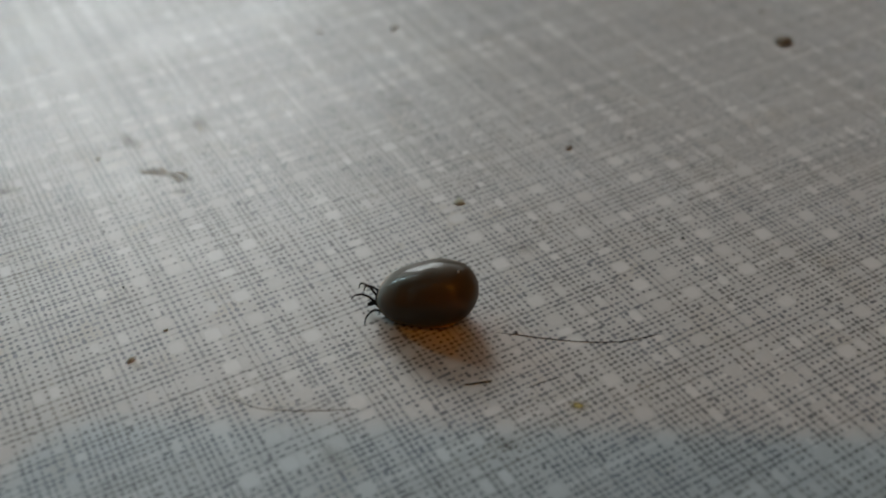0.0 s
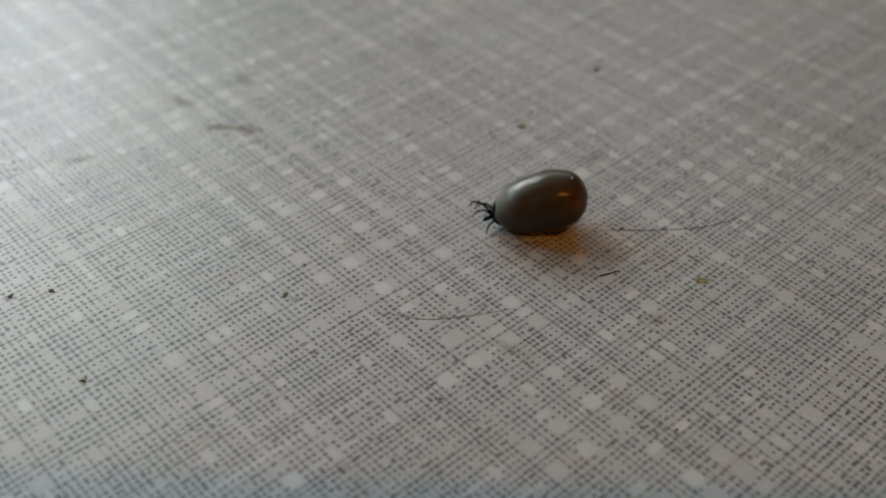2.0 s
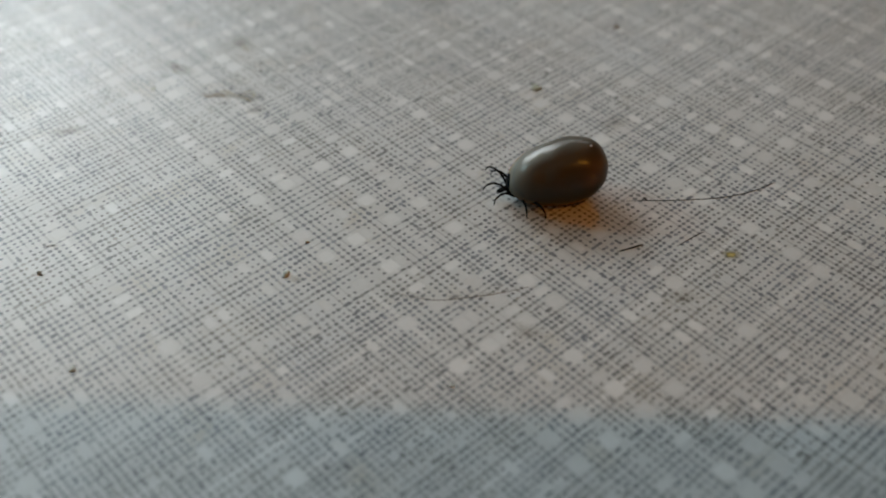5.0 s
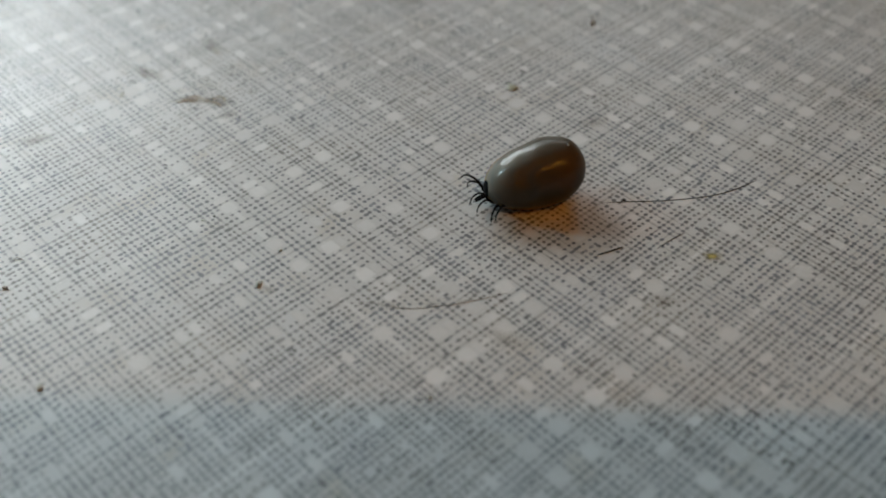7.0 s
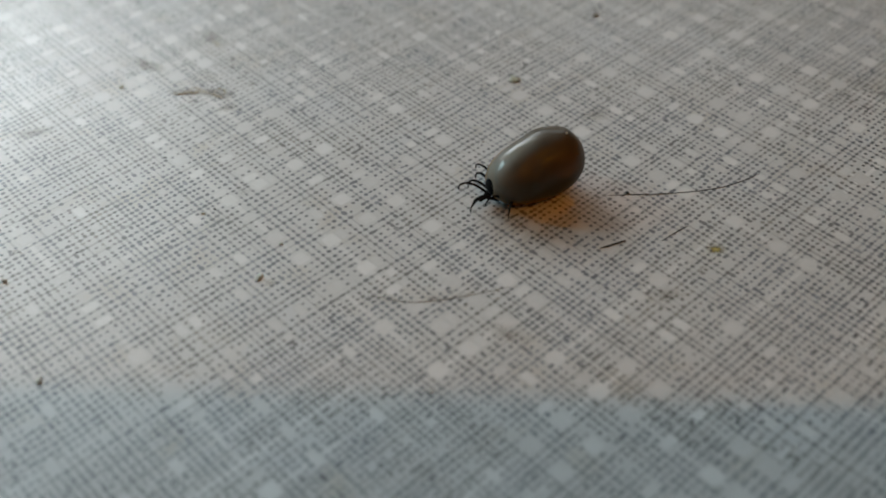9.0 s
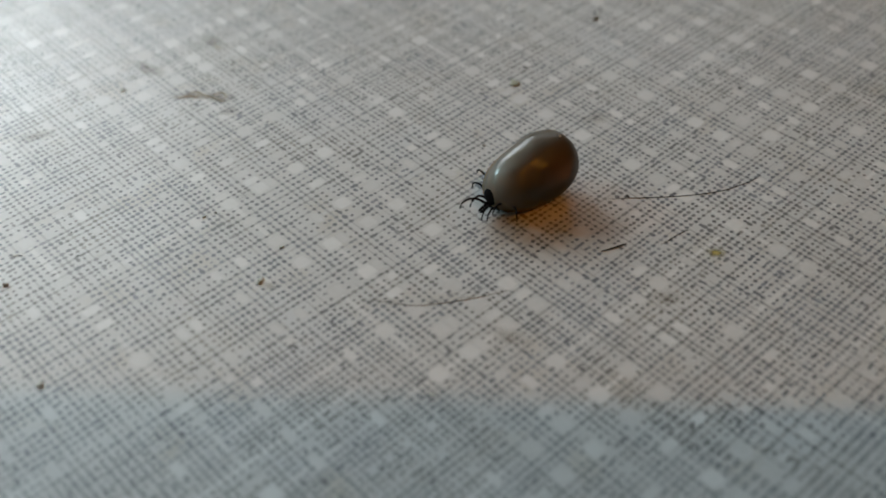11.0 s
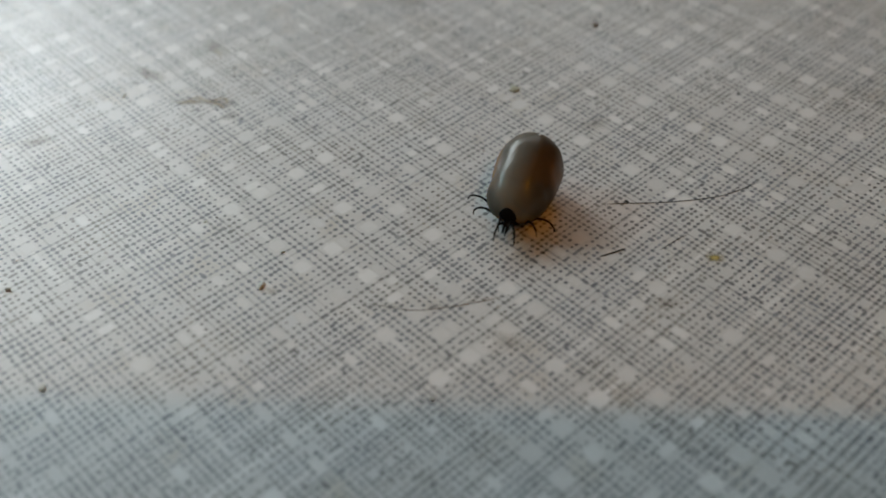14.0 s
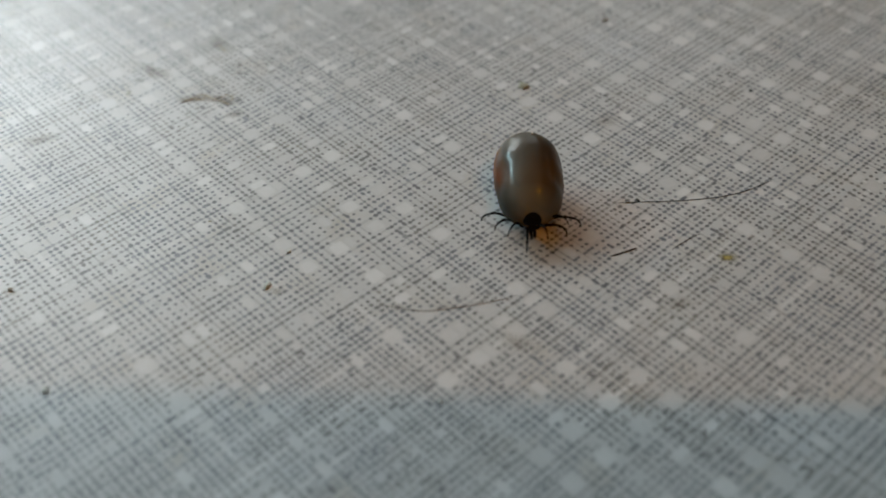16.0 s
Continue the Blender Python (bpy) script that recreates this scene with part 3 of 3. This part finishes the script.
CRUMBS = [
    (-29.9, 76.2, 0.9, crumb_grey, "rough grey-brown crumb on the table"),
    (-51.1, 80.8, 0.75, crumb_brown, "small dark brown crumb on the table"),
    (-54.8, 80.7, 0.7, crumb_black, "small black crumb on the table"),
    (-47.9, 68.4, 0.75, crumb_grey, "small grey crumb on the table"),
    (-5.3, 74.5, 0.30, crumb_black, "tiny black speck on the table"),
    (11.6, 70.8, 0.28, crumb_black, "tiny black speck on the table"),
    (4.1, 79.6, 0.42, crumb_black, "small black crumb at the end of a hair"),
    (-2.6, 79.9, 0.24, crumb_black, "tiny black speck on the table"),
    (-12.4, 80.8, 0.26, crumb_black, "tiny black speck on the table"),
    (-6.8, 90.2, 0.30, crumb_brown, "tiny brown speck on the table"),
    (-23.1, 94.3, 0.40, crumb_black, "tiny black speck on the table"),
    (-23.8, 88.7, 0.28, crumb_black, "tiny black speck on the table"),
    (-36.9, 95.1, 0.30, crumb_black, "tiny black speck on the table"),
    (-32.9, 86.2, 0.42, crumb_black, "tiny black speck on the table"),
    (-34.0, 85.9, 0.50, crumb_grey, "small grey crumb on the table"),
    (-45.1, 83.2, 0.28, crumb_black, "tiny black speck on the table"),
    (-45.7, 86.6, 0.26, crumb_black, "tiny black speck on the table"),
    (-46.3, 73.6, 0.28, crumb_black, "tiny black speck on the table"),
    (-27.6, 80.1, 0.5, crumb_grey, "small grey crumb on the table"),
    (-1.1, 99.8, 1.5, crumb_tan, "ragged tan crumb on the table"),
    (-40.7, 108.6, 0.5, crumb_tan, "small tan crumb on the table"),
    (10.9, 109.9, 0.8, crumb_brown, "small brown crumb on the table"),
    (39.3, 133.9, 2.9, crumb_brown, "large dark brown crumb on the table"),
    (-19.3, 137.9, 1.1, crumb_brown, "small brown crumb on the table"),
    (-9.7, 138.8, 1.2, crumb_grey, "small grey crumb on the table"),
    (38.3, 142.2, 1.0, crumb_brown, "small brown crumb on the table"),
    (-3.7, 112.8, 0.5, crumb_black, "tiny black speck on the table"),
    (-19.6, 116.0, 0.5, crumb_grey, "tiny grey speck on the table"),
    (-22.9, 107.8, 0.4, crumb_black, "tiny black speck on the table"),
    (11.2, 111.1, 0.5, crumb_black, "tiny black speck on the table"),
    (21.0, 93.4, 0.45, crumb_black, "tiny black speck on the table"),
    (-2.3, 58.8, 0.35, crumb_black, "tiny black speck on the table"),
    (-38.4, 111.4, 0.45, crumb_brown, "tiny brown speck on the table"),
    (-40.9, 108.4, 0.55, crumb_grey, "small grey crumb on the table"),
    (-29.2, 101.3, 0.35, crumb_black, "tiny black speck on the table"),
    (-18.4, 60.3, 0.55, crumb_grey, "small grey crumb on the table"),
]
for i, (x, y, size, mat, label) in enumerate(CRUMBS):
    crumb(x, y, size, mat, label, i + 1, long=1.0 + 0.5 * (i % 3 == 0))


def stain_material(name, low, high, cover, thin=0.5):
    """A dried film that thins out raggedly to its rim."""
    m, tree, b = material(name, low, 0.5)
    c = coords(tree)
    tree.links.new(ramp(tree, noise_node(tree, c, 1500.0, 4.0), [(0.3, low), (0.7, high)]), b.inputs["Base Color"])
    rim = tree.nodes.new("ShaderNodeVectorMath")
    rim.operation = "LENGTH"
    gen = tree.nodes.new("ShaderNodeMapping")
    gen.inputs["Location"].default_value = (-1, -1, 0)
    gen.inputs["Scale"].default_value = (2, 2, 0)
    tree.links.new(coords(tree, "Generated"), gen.inputs[0])
    tree.links.new(gen.outputs[0], rim.inputs[0])
    ragged = node(tree, "ShaderNodeMath")
    ragged.operation = "SUBTRACT"
    tree.links.new(noise_node(tree, c, 900.0, 5.0, 0.7), ragged.inputs[0])
    half = node(tree, "ShaderNodeMath")
    half.operation = "MULTIPLY"
    half.inputs[1].default_value = 0.55
    tree.links.new(rim.outputs["Value"], half.inputs[0])
    tree.links.new(half.outputs[0], ragged.inputs[1])
    fade = node(tree, "ShaderNodeMapRange", From_Min=-0.02, From_Max=thin, To_Min=0.0, To_Max=cover)
    tree.links.new(ragged.outputs[0], fade.inputs["Value"])
    tree.links.new(fade.outputs[0], b.inputs["Alpha"])
    return m


stain_brown = stain_material("stain_brown", (0.13, 0.10, 0.065), (0.22, 0.18, 0.12), 0.20)
stain_faint = stain_material("stain_faint", (0.30, 0.245, 0.16), (0.44, 0.37, 0.25), 0.34, 0.4)
stain_grey = stain_material("stain_grey", (0.14, 0.135, 0.12), (0.24, 0.23, 0.20), 0.14)
stain_yellow = stain_material("stain_yellow", (0.38, 0.30, 0.07), (0.50, 0.41, 0.13), 0.85)
stain_tan = stain_material("stain_tan", (0.36, 0.28, 0.18), (0.50, 0.41, 0.29), 0.24)


def stain(x, y, wide, deep, turn, mat, label, seed):
    bm = bmesh.new()
    n = 22
    rim = [(1 + 0.3 * noise.noise(Vector((math.cos(a) * 1.3, math.sin(a) * 1.3, seed * 2.3)))) for a in (2 * math.pi * k / n for k in range(n))]
    top = [bm.verts.new((rim[k] * wide / 2 * math.cos(2 * math.pi * k / n) * MM, rim[k] * deep / 2 * math.sin(2 * math.pi * k / n) * MM, 0)) for k in range(n)]
    bm.faces.new(top)
    ob = tagged(link("stain", bm, mat, smooth=False), label, "stain", "stains on the table")
    ob.matrix_world = pose(x * MM, y * MM, (0.026 + 0.001 * (seed % 5)) * MM, 0, 0, turn)
    return ob


STAINS = [
    (-29.1, 75.4, 1.8, 1.2, -20, stain_faint, "pale tan stain on the table"),
    (-16.2, 88.8, 2.4, 1.8, 0, stain_brown, "faint brown stain on the table"),
    (-30.2, 88.2, 2.4, 1.7, 10, stain_grey, "faint grey stain on the table"),
    (-39.0, 76.2, 1.3, 1.2, 0, stain_grey, "faint grey stain on the table"),
    (8.9, 70.6, 2.0, 1.5, 0, stain_yellow, "dried yellow stain on the table"),
    (-33.4, 105.6, 6.5, 1.8, -14, stain_faint, "smeared brown dirt on the table"),
    (-30.9, 104.6, 3.0, 2.2, -20, stain_faint, "smeared brown dirt on the table"),
    (-30.4, 102.0, 2.6, 1.6, 20, stain_faint, "faint tan smear on the table"),
    (-39.6, 110.6, 1.4, 1.0, 0, stain_faint, "faint tan smear on the table"),
    (-30.8, 115.6, 5.5, 2.0, -60, stain_faint, "smeared brown dirt on the table"),
    (-38.1, 112.1, 6.0, 2.2, -45, stain_faint, "smeared brown dirt on the table"),
    (-49.4, 102.4, 4.5, 2.0, 10, stain_faint, "smeared brown dirt on the table"),
    (-11.0, 64.9, 4.5, 2.5, -30, stain_tan, "pale tan stain on the table"),
    (2.9, 66.3, 3.0, 2.0, -10, stain_tan, "pale tan stain on the table"),
    (-15.9, 70.3, 2.2, 0.7, -2, stain_tan, "pale tan stain on the table"),
    (-13.1, 70.1, 1.8, 0.6, 2, stain_tan, "pale tan stain on the table"),
    (-19.5, 71.0, 2.5, 1.1, -15, stain_grey, "faint grey stain on the table"),
    (5.0, 92.0, 4.0, 3.0, 20, stain_tan, "pale tan stain on the table"),
    (-8.0, 120.0, 5.0, 4.0, 0, stain_tan, "pale tan stain on the table"),
]
for i, row in enumerate(STAINS):
    stain(*row, i + 1)


# ---- what moves ----
# seconds, millimetres, heading
TICK_ROWS = [(0.0, -3.87, 81.5, 172.5), (4.2, -3.87, 81.5, 172.5), (6.3, -3.85, 81.5, 177.5), (7.0, -3.85, 81.5, 180.5), (8.0, -4.0, 81.6, 187.0), (9.0, -4.05, 81.6, 192.3),
             (10.1, -4.3, 81.5, 197.0), (11.3, -4.65, 81.4, 203.5), (12.0, -4.8, 81.4, 209.0), (12.5, -4.9, 81.4, 214.0), (13.0, -4.95, 81.4, 220.5), (13.5, -5.02, 81.4, 228.5),
             (14.0, -5.1, 81.3, 236.0), (14.5, -5.2, 81.3, 242.5), (15.0, -5.3, 81.2, 248.0), (15.5, -5.4, 81.1, 252.8), (16.0, -5.64, 81.0, 259.0)]

# leg: seconds, degrees outwards from the head, degrees of lift
LEG_ROWS = {
    "R1": [(0, -33, 18), (3.5, -33, 18), (6.5, -48, 48), (7, -36, 39), (8, -30, 21), (9, -39, 12), (11.5, -6, 24), (12.5, -21, 21), (13, -50, 14), (13.5, -10, 38), (14, 0, 18), (14.5, -6, 15), (15, -48, 39), (15.5, -27, 45), (16, -6, 9)],
    "R2": [(0, -20, 22), (1.2, -28, 14), (2.4, -18, 24), (3.5, -20, 22), (6.5, -45, 35), (7, -45, 6), (8, -39, 15), (9, -54, 3), (11.5, 15, 33), (12.5, 0, 39), (13, -15, 48), (13.5, -12, 36), (14, 12, 30), (14.5, -9, 39), (15, -15, 36), (15.5, -27, 39), (16, -38, 28)],
    "R3": [(0, -135, 0), (3.5, -135, 0), (6.5, -135, 0), (7, -118, 2), (8, -64, 6), (9, -72, 6), (11.5, -81, 6), (12.5, -60, 27), (13, -28, 36), (13.5, -40, 34), (14, -86, 6), (14.5, -50, 22), (15, -24, 27), (15.5, -46, 24), (16, -62, 20)],
    "R4": [(0, -145, 0), (3.5, -145, 0), (6.5, -145, 0), (7, -142, 0), (8, -122, 4), (9, -72, 14), (11.5, -96, 18), (12.5, -84, 0), (13, -93, 0), (13.5, -99, 6), (14, -87, 27), (14.5, -84, 6), (15, -87, 12), (15.5, -93, 15), (16, -82, 16)],
    "L1": [(0, 15, 40), (1.4, 22, 46), (2.6, 12, 36), (3.5, 15, 40), (6.5, 5, 25), (7, 33, 39), (8, 27, 30), (9, 18, 15), (11.5, 33, 30), (12.5, 30, 15), (13, 33, 27), (13.5, 42, 18), (14, 21, 18), (14.5, 21, 27), (15, 42, 6), (15.5, 21, 33), (16, 15, 33)],
    "L2": [(0, 57, 18), (1.8, 48, 24), (3.5, 57, 18), (6.5, 0, 16), (7, 34, 24), (8, -16, 10), (9, -14, 10), (11.5, 30, 27), (12.5, -3, 27), (13, 39, 27), (13.5, 3, 21), (14, -12, 24), (14.5, 42, 24), (15, 27, 36), (15.5, 33, 45), (16, 69, 0)],
    "L3": [(0, 166, 0), (3.5, 166, 0), (5.0, 95, 6), (6.5, 30, 21), (7, 54, 12), (8, 15, 27), (9, 9, 30), (11.5, 27, 39), (12.5, 42, 18), (13, 30, 24), (13.5, 18, 27), (14, 45, 18), (14.5, 75, 9), (15, 24, 27), (15.5, 42, 24), (16, 57, 33)],
    "L4": [(0, 176, 0), (3.5, 176, 0), (5.0, 115, 10), (6.5, 63, 40), (7, 52, 22), (8, 36, 15), (9, 54, 21), (11.5, 60, 30), (12.5, 69, 18), (13, 60, 21), (13.5, 84, 9), (14, 66, 15), (14.5, 51, 24), (15, 105, 0), (15.5, 81, 0), (16, 75, 0)],
}


def motions():
    walk(filming_phone, CAMERA_ROWS)
    walk(tick, [(t, pose(x * MM, (y + 0.55) * MM, 0, 0, 0, a)) for t, x, y, a in TICK_ROWS])
    for name, rows in LEG_ROWS.items():
        side = 1 if name[0] == "L" else -1
        x, y, z, _, _ = LEGS[int(name[1])]
        walk(tick_legs[name], [(t, pose(x * MM, side * y * MM, z * MM, 0, -lift, out)) for t, out, lift in rows])


motions()
